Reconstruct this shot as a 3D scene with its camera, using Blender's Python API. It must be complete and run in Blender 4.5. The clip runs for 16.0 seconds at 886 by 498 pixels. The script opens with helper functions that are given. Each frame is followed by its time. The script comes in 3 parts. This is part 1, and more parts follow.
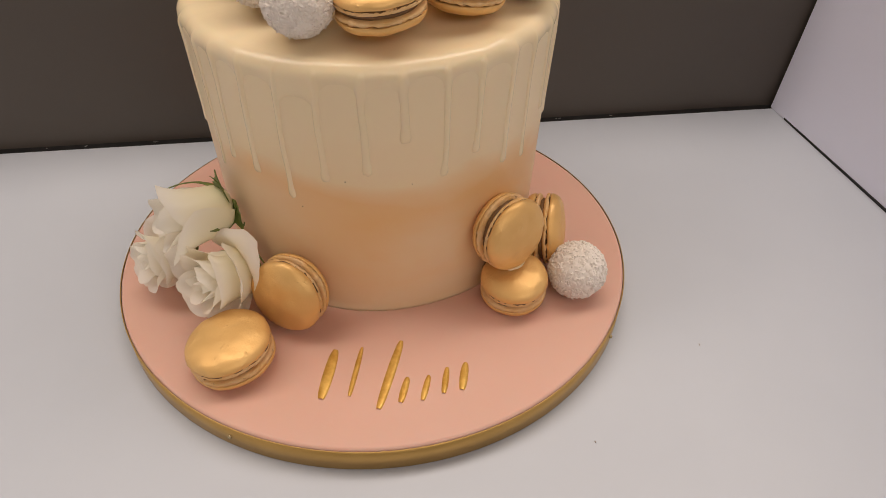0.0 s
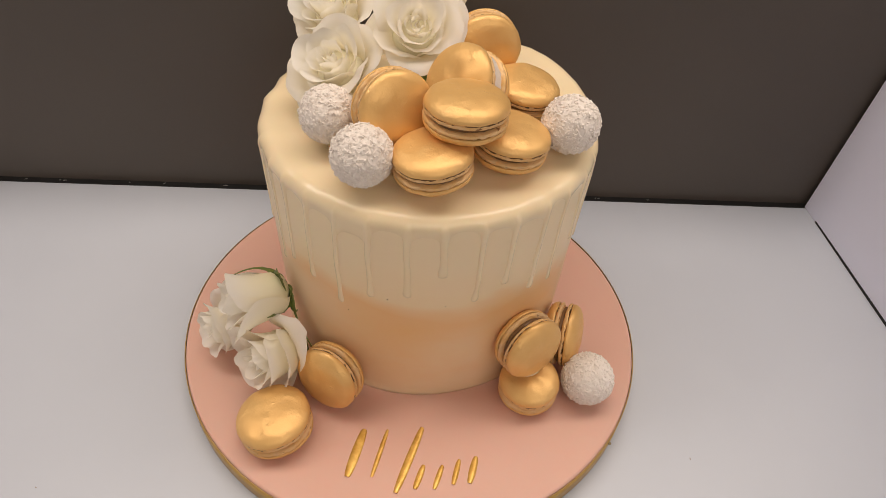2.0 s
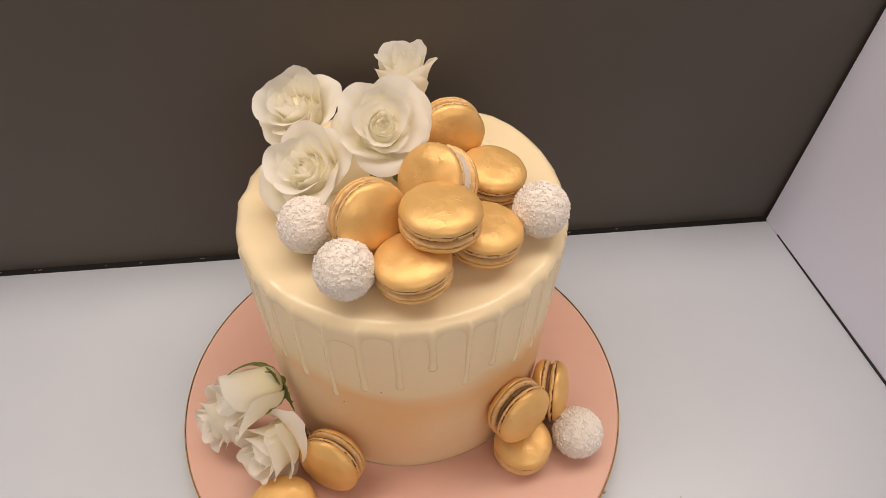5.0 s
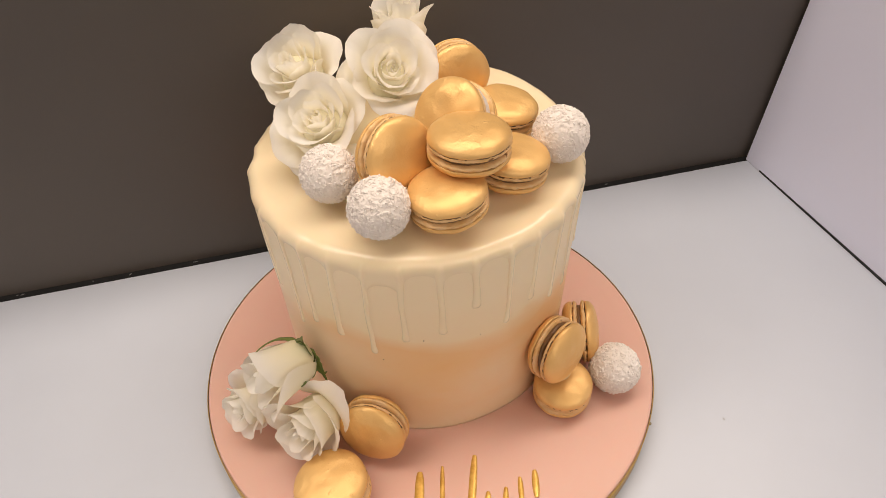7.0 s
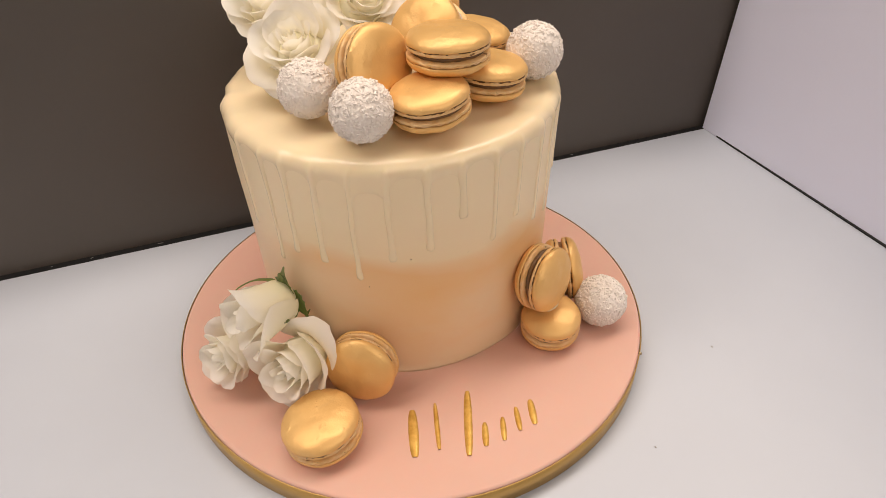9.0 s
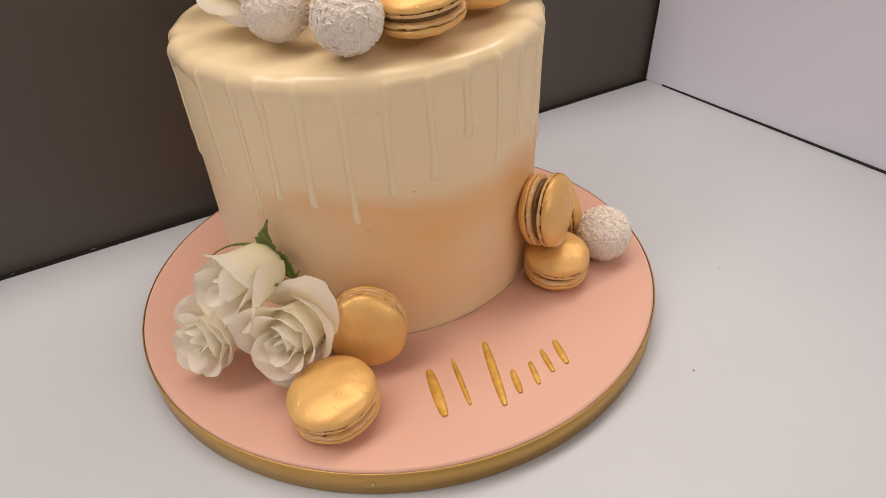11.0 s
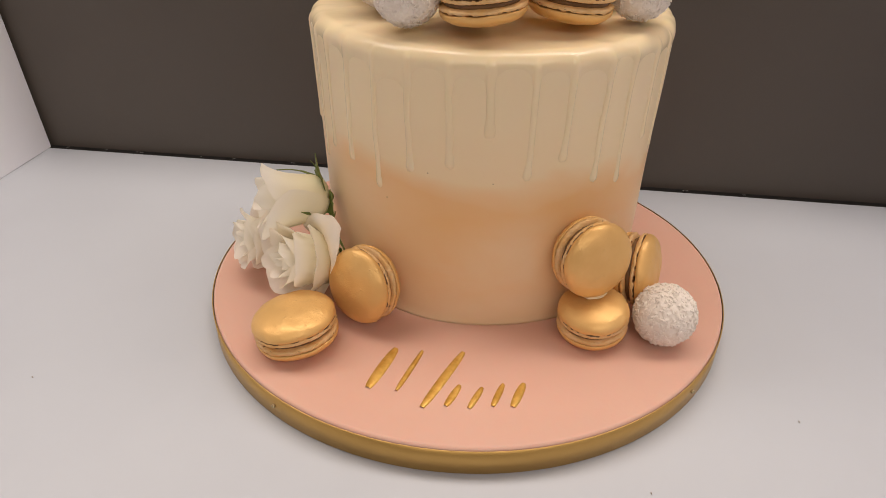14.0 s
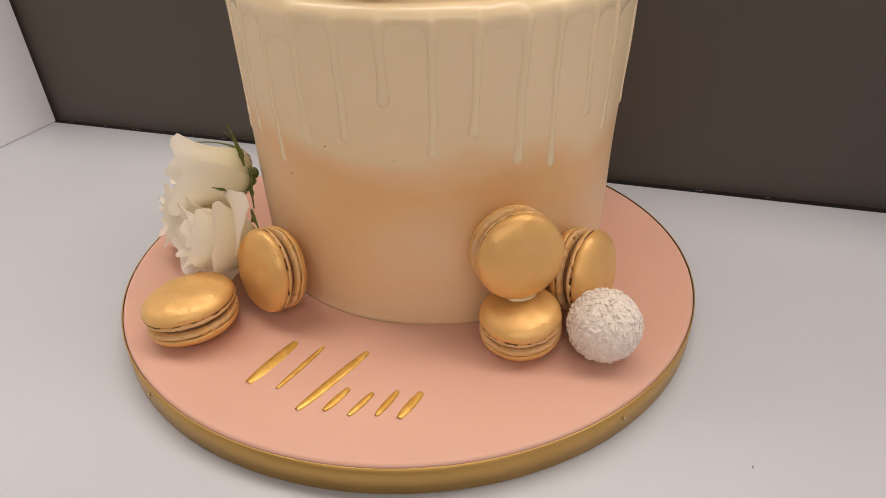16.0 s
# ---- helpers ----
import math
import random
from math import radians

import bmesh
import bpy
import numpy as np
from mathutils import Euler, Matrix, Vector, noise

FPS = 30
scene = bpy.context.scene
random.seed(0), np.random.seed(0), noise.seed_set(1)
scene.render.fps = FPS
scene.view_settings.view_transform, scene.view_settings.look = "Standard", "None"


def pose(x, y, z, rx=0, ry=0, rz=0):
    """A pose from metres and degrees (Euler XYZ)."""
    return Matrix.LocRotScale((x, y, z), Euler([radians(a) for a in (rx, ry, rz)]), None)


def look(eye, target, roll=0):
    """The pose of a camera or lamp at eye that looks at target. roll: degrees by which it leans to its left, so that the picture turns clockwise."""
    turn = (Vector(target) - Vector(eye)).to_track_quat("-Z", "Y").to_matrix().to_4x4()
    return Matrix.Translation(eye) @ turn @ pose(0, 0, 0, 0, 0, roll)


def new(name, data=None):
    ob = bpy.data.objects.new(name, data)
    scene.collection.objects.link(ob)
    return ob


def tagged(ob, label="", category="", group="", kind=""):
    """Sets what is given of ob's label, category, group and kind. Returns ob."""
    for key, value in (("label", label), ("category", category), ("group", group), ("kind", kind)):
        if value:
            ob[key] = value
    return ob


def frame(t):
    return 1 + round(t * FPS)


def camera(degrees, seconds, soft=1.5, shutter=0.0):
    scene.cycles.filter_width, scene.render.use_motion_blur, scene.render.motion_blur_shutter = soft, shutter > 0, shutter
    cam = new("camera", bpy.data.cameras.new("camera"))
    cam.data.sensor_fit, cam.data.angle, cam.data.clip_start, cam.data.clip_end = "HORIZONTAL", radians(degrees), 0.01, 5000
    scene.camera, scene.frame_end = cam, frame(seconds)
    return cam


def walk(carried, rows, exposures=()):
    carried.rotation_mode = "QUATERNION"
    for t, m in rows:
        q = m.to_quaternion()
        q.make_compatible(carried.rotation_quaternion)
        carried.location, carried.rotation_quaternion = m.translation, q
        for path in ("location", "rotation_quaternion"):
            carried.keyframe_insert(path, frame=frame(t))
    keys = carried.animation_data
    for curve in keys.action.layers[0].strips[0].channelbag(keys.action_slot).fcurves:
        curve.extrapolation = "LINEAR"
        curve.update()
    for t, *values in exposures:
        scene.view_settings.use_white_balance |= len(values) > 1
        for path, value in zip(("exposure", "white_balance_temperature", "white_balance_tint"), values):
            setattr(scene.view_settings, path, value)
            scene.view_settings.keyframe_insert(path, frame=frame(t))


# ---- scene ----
cam = camera(63.8, 16.0, soft=0.75)
PATH = [
    (0.0, -0.0096, -0.3418, 0.3050, 48.94, -0.86, -7.77),
    (0.5, 0.0037, -0.3432, 0.3271, 48.49, -1.32, -5.44),
    (1.0, 0.0074, -0.3301, 0.3490, 47.76, -1.98, -3.25),
    (1.5, 0.0033, -0.3264, 0.3705, 46.88, -2.76, -1.62),
    (2.0, -0.0045, -0.3203, 0.3977, 45.67, -3.16, -0.76),
    (2.5, -0.0103, -0.3160, 0.4198, 44.73, -3.20, -0.73),
    (3.0, -0.0149, -0.3113, 0.4323, 44.49, -2.98, -1.02),
    (3.5, -0.0097, -0.3044, 0.4442, 44.09, -2.50, -1.72),
    (4.0, -0.0036, -0.2875, 0.4516, 43.89, -1.76, -3.57),
    (4.2, -0.0032, -0.2836, 0.4552, 43.87, -1.47, -4.20),
    (6.5, -0.0471, -0.2891, 0.4238, 44.74, 0.55, -12.06),
    (7.0, -0.0605, -0.3067, 0.4094, 46.59, 1.43, -14.62),
    (7.5, -0.0686, -0.3254, 0.3949, 48.30, 1.69, -16.25),
    (8.0, -0.0778, -0.3408, 0.3738, 49.55, 1.51, -17.11),
    (8.5, -0.0851, -0.3506, 0.3610, 50.62, 1.49, -17.86),
    (10.8, -0.1345, -0.3201, 0.2842, 54.12, 2.55, -29.25),
    (11.0, -0.1400, -0.3237, 0.2799, 54.21, 2.78, -29.84),
    (11.5, -0.1419, -0.3268, 0.2554, 54.56, 1.71, -30.04),
    (12.0, -0.1282, -0.3342, 0.2549, 55.36, 1.03, -25.68),
    (12.5, -0.1009, -0.3639, 0.2605, 56.65, 0.50, -16.60),
    (13.0, -0.0686, -0.3796, 0.2639, 56.97, 0.01, -6.36),
    (13.5, -0.0156, -0.3777, 0.2606, 57.63, -0.33, 1.43),
    (14.0, 0.0305, -0.3712, 0.2558, 58.28, -0.85, 7.50),
    (14.5, 0.0613, -0.3670, 0.2509, 58.66, -1.01, 10.68),
    (15.0, 0.0780, -0.3509, 0.2448, 58.63, -0.28, 12.90),
    (15.5, 0.0981, -0.3279, 0.2301, 58.58, 0.52, 14.85),
    (16.0, 0.1127, -0.3203, 0.2273, 58.49, 0.68, 15.94),
]
walk(cam, [(t, pose(x, y, z, rx, ry, rz)) for t, x, y, z, rx, ry, rz in PATH],
     exposures=((0.0, -0.14), (2.0, -0.1), (3.5, -0.03), (4.2, -0.02), (6.5, 0.15), (8.5, 0.2), (11.0, 0.08), (12.0, -0.03), (14.0, 0.05), (16.0, 0.02)))

# ---- light: a room with ceiling lamps, seen by nothing but the things on the table ----
world = bpy.data.worlds.new("world")
world.use_nodes = True
world.node_tree.nodes["Background"].inputs[0].default_value = (0.9, 0.95, 1.0, 1)
world.node_tree.nodes["Background"].inputs[1].default_value = 0.05
scene.world = world


def area_lamp(name, eye, target, size, watts, colour):
    data = bpy.data.lights.new(name, "AREA")
    data.shape, data.size, data.size_y, data.energy, data.color = "RECTANGLE", size[0], size[1], watts, colour
    ob = new(name, data)
    ob.matrix_world = look(eye, target)
    return ob


area_lamp("lamp_over_table", (-0.05, 0.18, 1.3), (-0.04, 0.08, 0.0), (2.6, 0.4), 20.0, (1.0, 0.868, 0.765))
area_lamp("lamp_in_room", (0.5, -1.8, 1.5), (0.0, 0.0, 0.05), (2.4, 0.7), 15.0, (1.0, 0.868, 0.765))


# ---- materials ----
class Nodes:
    """A node material under construction."""

    def __init__(self, name, rough=0.5, metal=0.0):
        self.mat = bpy.data.materials.new(name)
        self.mat.use_nodes = True
        self.tree = self.mat.node_tree
        self.bsdf = self.tree.nodes["Principled BSDF"]
        self.bsdf.inputs["Roughness"].default_value = rough
        self.bsdf.inputs["Metallic"].default_value = metal
        self.coord = self.add("ShaderNodeTexCoord").outputs["Object"]

    def add(self, kind):
        return self.tree.nodes.new(kind)

    def link(self, a, b):
        self.tree.links.new(a, b)

    def noise(self, scale, detail=3.0, rough=0.55, distort=0.0, coord=None):
        n = self.add("ShaderNodeTexNoise")
        n.inputs["Scale"].default_value, n.inputs["Detail"].default_value = scale, detail
        n.inputs["Roughness"].default_value, n.inputs["Distortion"].default_value = rough, distort
        self.link(coord or self.coord, n.inputs["Vector"])
        return n.outputs[0]

    def ramp(self, fac, stops):
        r = self.add("ShaderNodeValToRGB")
        while len(r.color_ramp.elements) < len(stops):
            r.color_ramp.elements.new(0.5)
        for e, (p, c) in zip(r.color_ramp.elements, stops):
            e.position, e.color = p, (*c, 1) if len(c) == 3 else c
        self.link(fac, r.inputs[0])
        return r.outputs[0]

    def mix(self, fac, a, b, blend="MIX"):
        m = self.add("ShaderNodeMix")
        m.data_type, m.blend_type = "RGBA", blend
        for value, socket in ((fac, m.inputs[0]), (a, m.inputs[6]), (b, m.inputs[7])):
            if isinstance(value, (int, float)):
                socket.default_value = value
            elif isinstance(value, tuple):
                socket.default_value = (*value, 1)
            else:
                self.link(value, socket)
        return m.outputs[2]

    def math(self, op, a, b=0.0, clamp=False):
        m = self.add("ShaderNodeMath")
        m.operation, m.use_clamp = op, clamp
        for value, socket in ((a, m.inputs[0]), (b, m.inputs[1])):
            if isinstance(value, (int, float)):
                socket.default_value = value
            else:
                self.link(value, socket)
        return m.outputs[0]

    def base(self, colour):
        if isinstance(colour, tuple):
            self.bsdf.inputs["Base Color"].default_value = (*colour, 1)
        else:
            self.link(colour, self.bsdf.inputs["Base Color"])
        return self

    def bump(self, height, strength, distance):
        b = self.add("ShaderNodeBump")
        b.inputs["Strength"].default_value, b.inputs["Distance"].default_value = strength, distance
        self.link(height, b.inputs["Height"])
        self.link(b.outputs[0], self.bsdf.inputs["Normal"])
        return self

    def soft(self, weight, radius, scale):
        self.bsdf.inputs["Subsurface Weight"].default_value = weight
        self.bsdf.inputs["Subsurface Radius"].default_value = radius
        self.bsdf.inputs["Subsurface Scale"].default_value = scale
        return self

    def see_through(self, share, colour):
        """Lets a share of the light pass, for thin sheets."""
        thin, both = self.add("ShaderNodeBsdfTranslucent"), self.add("ShaderNodeMixShader")
        thin.inputs[0].default_value = (*colour, 1)
        both.inputs[0].default_value = share
        self.link(self.bsdf.outputs[0], both.inputs[1])
        self.link(thin.outputs[0], both.inputs[2])
        self.link(both.outputs[0], self.tree.nodes["Material Output"].inputs[0])
        return self.mat

    def specular(self, level):
        self.bsdf.inputs["Specular IOR Level"].default_value = level
        return self

    def rough_by(self, fac, low, high):
        m = self.add("ShaderNodeMapRange")
        m.inputs[3].default_value, m.inputs[4].default_value = low, high
        self.link(fac, m.inputs[0])
        self.link(m.outputs[0], self.bsdf.inputs["Roughness"])
        return self


def table_material():
    n = Nodes("white_laminate", 0.42)
    stain = n.noise(5.0, 4.0)
    fine = n.noise(900.0, 2.0)
    col = n.mix(n.ramp(stain, [(0.35, (0, 0, 0)), (0.7, (1, 1, 1))]), (0.545, 0.575, 0.635), (0.58, 0.612, 0.672))
    specks = n.ramp(n.noise(160.0, 2.0), [(0.78, (0, 0, 0)), (0.82, (1, 1, 1))])
    n.base(n.mix(n.math("MULTIPLY", specks, 0.25), col, (0.4, 0.36, 0.33)))
    n.rough_by(stain, 0.36, 0.5).bump(fine, 0.08, 0.0002)
    return n.mat


def panel_material(name, a, b, rough, grain):
    n = Nodes(name, rough)
    cloud = n.noise(2.5, 5.0, 0.6)
    n.base(n.mix(n.ramp(cloud, [(0.3, (0, 0, 0)), (0.7, (1, 1, 1))]), a, b))
    n.rough_by(cloud, rough - 0.05, rough + 0.07).bump(n.noise(grain, 3.0), 0.12, 0.0003)
    return n.mat


def fondant_material():
    n = Nodes("pink_fondant", 0.5)
    cloud = n.noise(14.0, 4.0)
    blush = n.ramp(n.noise(5.0, 3.0, 0.5, 0.6), [(0.35, (0, 0, 0)), (0.7, (1, 1, 1))])
    col = n.mix(cloud, (0.685, 0.398, 0.305), (0.73, 0.438, 0.34))
    n.base(n.mix(n.math("MULTIPLY", blush, 0.35), col, (0.725, 0.455, 0.375)))
    n.bump(n.math("ADD", n.noise(420.0, 4.0), n.math("MULTIPLY", n.noise(45.0, 2.0), 1.5)), 0.12, 0.0004)
    n.soft(0.15, (1.0, 0.4, 0.25), 0.004).rough_by(cloud, 0.42, 0.58)
    return n.mat


def ribbon_material():
    n = Nodes("gold_satin_ribbon", 0.38, 0.55)
    weave = n.noise(1500.0, 2.0)
    n.base(n.mix(n.noise(30.0, 3.0), (0.48, 0.29, 0.08), (0.58, 0.36, 0.11)))
    n.bump(weave, 0.15, 0.0002)
    return n.mat


def cake_material():
    """Ivory at the top, blushing to peach below, with palette-knife swirls."""
    n = Nodes("ombre_buttercream", 0.45)
    sep = n.add("ShaderNodeSeparateXYZ")
    n.link(n.coord, sep.inputs[0])
    stretch = n.add("ShaderNodeMapping")
    stretch.inputs["Scale"].default_value = (1.0, 1.0, 1.7)
    n.link(n.coord, stretch.inputs[0])
    wave = n.noise(9.0, 3.0, 0.5, 0.7, stretch.outputs[0])
    high = n.math("ADD", sep.outputs[2], n.math("MULTIPLY", n.math("SUBTRACT", wave, 0.5), 0.06))
    grade = n.ramp(n.math("DIVIDE", high, 0.16), [
        (0.00, (0.84, 0.61, 0.38)), (0.16, (0.845, 0.555, 0.28)), (0.36, (0.845, 0.51, 0.22)),
        (0.47, (0.845, 0.505, 0.22)), (0.56, (0.885, 0.70, 0.44)), (0.72, (0.895, 0.73, 0.475))])
    swirl = n.noise(11.0, 3.0, 0.5, 0.6, stretch.outputs[0])
    pale = n.ramp(swirl, [(0.40, (0, 0, 0)), (0.68, (1, 1, 1))])
    low = n.ramp(n.math("DIVIDE", sep.outputs[2], 0.16), [(0.3, (1, 1, 1)), (0.52, (0, 0, 0))])
    round_to = n.math("ADD", n.math("MULTIPLY", sep.outputs[0], 3.4), n.math("MULTIPLY", sep.outputs[1], -8.0))
    sides = n.ramp(n.math("ADD", round_to, n.math("MULTIPLY", swirl, 0.35)), [(0.42, (1, 1, 1)), (0.88, (0, 0, 0))])
    band = n.ramp(n.math("DIVIDE", sep.outputs[2], 0.16), [(0.46, (1, 1, 1)), (0.62, (0, 0, 0))])
    grade = n.mix(n.math("MULTIPLY", n.math("MULTIPLY", sides, band), 0.75), grade, (0.885, 0.68, 0.46))
    smear = n.ramp(n.noise(24.0, 4.0, 0.55, 0.8, stretch.outputs[0]), [(0.45, (0, 0, 0)), (0.68, (1, 1, 1))])
    col = n.mix(n.math("MULTIPLY", n.math("MULTIPLY", pale, low), 0.62), grade, (0.86, 0.675, 0.44))
    col = n.mix(n.math("MULTIPLY", n.math("MULTIPLY", smear, low), 0.16), col, (0.84, 0.72, 0.56))
    n.base(col)
    n.bump(n.math("ADD", n.noise(60.0, 4.0, 0.5, 0.6, stretch.outputs[0]), n.math("MULTIPLY", n.noise(16.0, 2.0, 0.5, 0.4, stretch.outputs[0]), 1.5)), 0.12, 0.0012)
    n.soft(0.10, (1.0, 0.6, 0.3), 0.005).rough_by(swirl, 0.36, 0.52)
    return n.mat


def icing_material():
    n = Nodes("ivory_drip_icing", 0.24).specular(0.45)
    n.base(n.mix(n.noise(20.0, 3.0), (0.89, 0.725, 0.47), (0.90, 0.74, 0.485)))
    n.bump(n.math("ADD", n.noise(45.0, 3.0), n.math("MULTIPLY", n.noise(110.0, 2.0), 0.5)), 0.18, 0.001)
    n.soft(0.10, (1.0, 0.6, 0.3), 0.005).rough_by(n.noise(30.0, 3.0), 0.14, 0.30)
    return n.mat


def gold_material():
    n = Nodes("gold_dusted_shell", 0.42, 0.40)
    cloud = n.noise(60.0, 4.0)
    col = n.mix(n.ramp(cloud, [(0.3, (0, 0, 0)), (0.7, (1, 1, 1))]), (0.81, 0.48, 0.165), (0.87, 0.545, 0.205))
    bare = n.ramp(n.noise(38.0, 3.0, 0.6, 0.5), [(0.55, (0, 0, 0)), (0.75, (1, 1, 1))])
    n.base(n.mix(n.math("MULTIPLY", bare, 0.45), col, (0.64, 0.40, 0.19)))
    grain = n.noise(1100.0, 3.0, 0.7)
    bubbles = n.ramp(n.noise(230.0, 1.0), [(0.69, (0, 0, 0)), (0.77, (1, 1, 1))])
    patch = n.ramp(n.noise(75.0, 2.0), [(0.45, (0, 0, 0)), (0.65, (1, 1, 1))])
    pits = n.math("MULTIPLY", n.math("MULTIPLY", n.noise(430.0, 2.0), patch), 1.1)
    height = n.math("ADD", n.math("ADD", n.math("MULTIPLY", grain, 0.32), pits), n.math("ADD", n.math("MULTIPLY", bubbles, 0.7), n.math("MULTIPLY", n.noise(110.0, 2.0), 0.25)))
    n.rough_by(n.noise(500.0, 3.0), 0.33, 0.55).bump(height, 0.65, 0.0005)
    return n.mat


def foot_material():
    n = Nodes("crumbly_macaron_foot", 0.6, 0.3)
    flat = n.add("ShaderNodeMapping")
    flat.inputs["Scale"].default_value = (0.45, 0.45, 1.6)
    n.link(n.coord, flat.inputs[0])
    crumb = n.noise(420.0, 4.0, 0.6, 0.4, flat.outputs[0])
    dust = n.noise(120.0, 3.0)
    col = n.mix(n.ramp(dust, [(0.4, (0, 0, 0)), (0.65, (1, 1, 1))]), (0.82, 0.56, 0.29), (0.82, 0.51, 0.20))
    n.base(n.mix(n.ramp(crumb, [(0.29, (1, 1, 1)), (0.35, (0, 0, 0))]), col, (0.27, 0.12, 0.035)))
    n.bump(crumb, 0.7, 0.001)
    return n.mat


def filling_material():
    n = Nodes("caramel_filling", 0.4)
    n.base(n.mix(n.noise(200.0), (0.13, 0.065, 0.024), (0.24, 0.13, 0.05))).bump(n.noise(500.0), 0.5, 0.0006)
    return n.mat


def cream_material():
    n = Nodes("white_cream_filling", 0.35)
    n.base(n.mix(n.noise(150.0), (0.76, 0.66, 0.58), (0.82, 0.74, 0.66))).bump(n.noise(400.0), 0.4, 0.0006)
    return n.mat


def coconut_material():
    n = Nodes("desiccated_coconut", 0.5)
    rnd = n.add("ShaderNodeNewGeometry").outputs["Random Per Island"]
    n.base(n.ramp(rnd, [(0.0, (0.86, 0.78, 0.71)), (1.0, (0.90, 0.84, 0.77))]))
    n.specular(0.15)
    return n.mat


def petal_material():
    n = Nodes("white_rose_petal", 0.5)
    rnd = n.add("ShaderNodeObjectInfo").outputs["Random"]
    tint = n.mix(rnd, (0.97, 0.95, 0.87), (0.975, 0.965, 0.94))
    vein = n.math("ADD", n.noise(70.0, 3.0, 0.5, 0.5), n.math("MULTIPLY", n.noise(260.0, 4.0), 0.3))
    uv = n.add("ShaderNodeUVMap")
    sep = n.add("ShaderNodeSeparateXYZ")
    n.link(uv.outputs[0], sep.inputs[0])
    fade = n.math("ADD", sep.outputs[1], n.math("MULTIPLY", n.math("SUBTRACT", n.noise(60.0, 2.0), 0.5), 0.25))
    heart = n.ramp(fade, [(0.20, (1.0, 0.90, 0.50)), (0.64, (1.0, 0.945, 0.74)), (0.95, (0.985, 0.96, 0.925))])
    edge = n.ramp(sep.outputs[1], [(0.965, (0, 0, 0)), (1.0, (1, 1, 1))])
    n.base(n.mix(n.math("MULTIPLY", edge, 0.3), n.mix(0.3, heart, tint), (0.90, 0.84, 0.70)))
    n.bump(vein, 0.22, 0.0010).specular(0.3)
    return n.see_through(0.46, (1.0, 0.95, 0.82))


def heart_plug_material():
    n = Nodes("cream_heart_plug", 0.55)
    n.base(n.mix(n.noise(160.0, 3.0), (0.95, 0.89, 0.64), (0.95, 0.92, 0.76))).bump(n.noise(300.0), 0.2, 0.0005)
    return n.specular(0.2).mat


def leaf_material():
    n = Nodes("green_sepal", 0.5)
    n.base(n.mix(n.noise(120.0, 4.0), (0.07, 0.12, 0.022), (0.22, 0.26, 0.065))).bump(n.noise(300.0), 0.3, 0.0005)
    return n.mat


def gold_paint_material():
    n = Nodes("gold_edible_paint", 0.36, 0.5)
    streak = n.noise(160.0, 4.0)
    n.base(n.mix(n.ramp(streak, [(0.35, (0, 0, 0)), (0.65, (1, 1, 1))]), (0.62, 0.34, 0.06), (0.82, 0.52, 0.13)))
    n.bump(streak, 0.4, 0.0006)
    return n.mat


def plain_material(name, a, b, rough, scale, metal=0.0):
    n = Nodes(name, rough, metal)
    n.base(n.mix(n.noise(scale, 4.0), a, b)).bump(n.noise(scale * 20), 0.1, 0.001)
    return n.mat


TABLE = table_material()
DARK = panel_material("dark_brown_board", (0.084, 0.070, 0.059), (0.100, 0.084, 0.071), 0.5, 700.0)
WHITE_PANEL = panel_material("white_board", (0.75, 0.76, 0.91), (0.79, 0.80, 0.94), 0.55, 500.0)
# lighter copy of the white board: the left side's stronger light in its colour
BRIGHT_PANEL = panel_material("white_board_lightened", (0.86, 0.87, 0.95), (0.89, 0.90, 0.97), 0.5, 500.0)
FONDANT, RIBBON, CAKE, ICING = fondant_material(), ribbon_material(), cake_material(), icing_material()
GOLD, FOOT, FILLING, CREAM = gold_material(), foot_material(), filling_material(), cream_material()
COCONUT, PETAL, HEART_PLUG, LEAF, PAINT = coconut_material(), petal_material(), heart_plug_material(), leaf_material(), gold_paint_material()
PIN = plain_material("pearl_pin_head", (0.45, 0.36, 0.2), (0.55, 0.45, 0.28), 0.2, 300.0, 0.5)
ROOM = plain_material("painted_room", (0.80, 0.78, 0.74), (0.84, 0.82, 0.78), 0.8, 1.5)
ROOM_FLOOR = plain_material("room_floor", (0.34, 0.30, 0.26), (0.40, 0.36, 0.32), 0.6, 2.0)
CRUMB = plain_material("pale_crumb", (0.32, 0.28, 0.24), (0.40, 0.35, 0.30), 0.7, 400.0)
# black of the strips that replace the shaded gaps round the tabletop
BLACK = plain_material("black_gap_strip", (0.003, 0.003, 0.003), (0.008, 0.0075, 0.007), 0.6, 60.0)
CHIP = plain_material("white_chip", (0.2, 0.19, 0.18), (0.4, 0.38, 0.36), 0.7, 400.0)


# ---- mesh helpers ----
def mesh_object(name, verts, faces, material, parent=None, label="", smooth=True, uvs=None):
    data = bpy.data.meshes.new(name)
    data.from_pydata([tuple(v) for v in verts], [], faces)
    data.materials.append(material)
    data.polygons.foreach_set("use_smooth", [smooth] * len(data.polygons))
    if uvs is not None:
        layer = data.uv_layers.new(name="UVMap")
        order = np.empty(len(data.loops), dtype=np.int32)
        data.loops.foreach_get("vertex_index", order)
        layer.data.foreach_set("uv", np.asarray(uvs, dtype=np.float32)[order].ravel())
    data.update()
    ob = new(name, data)
    ob.parent = parent
    if label:
        ob["label"] = label
    return ob


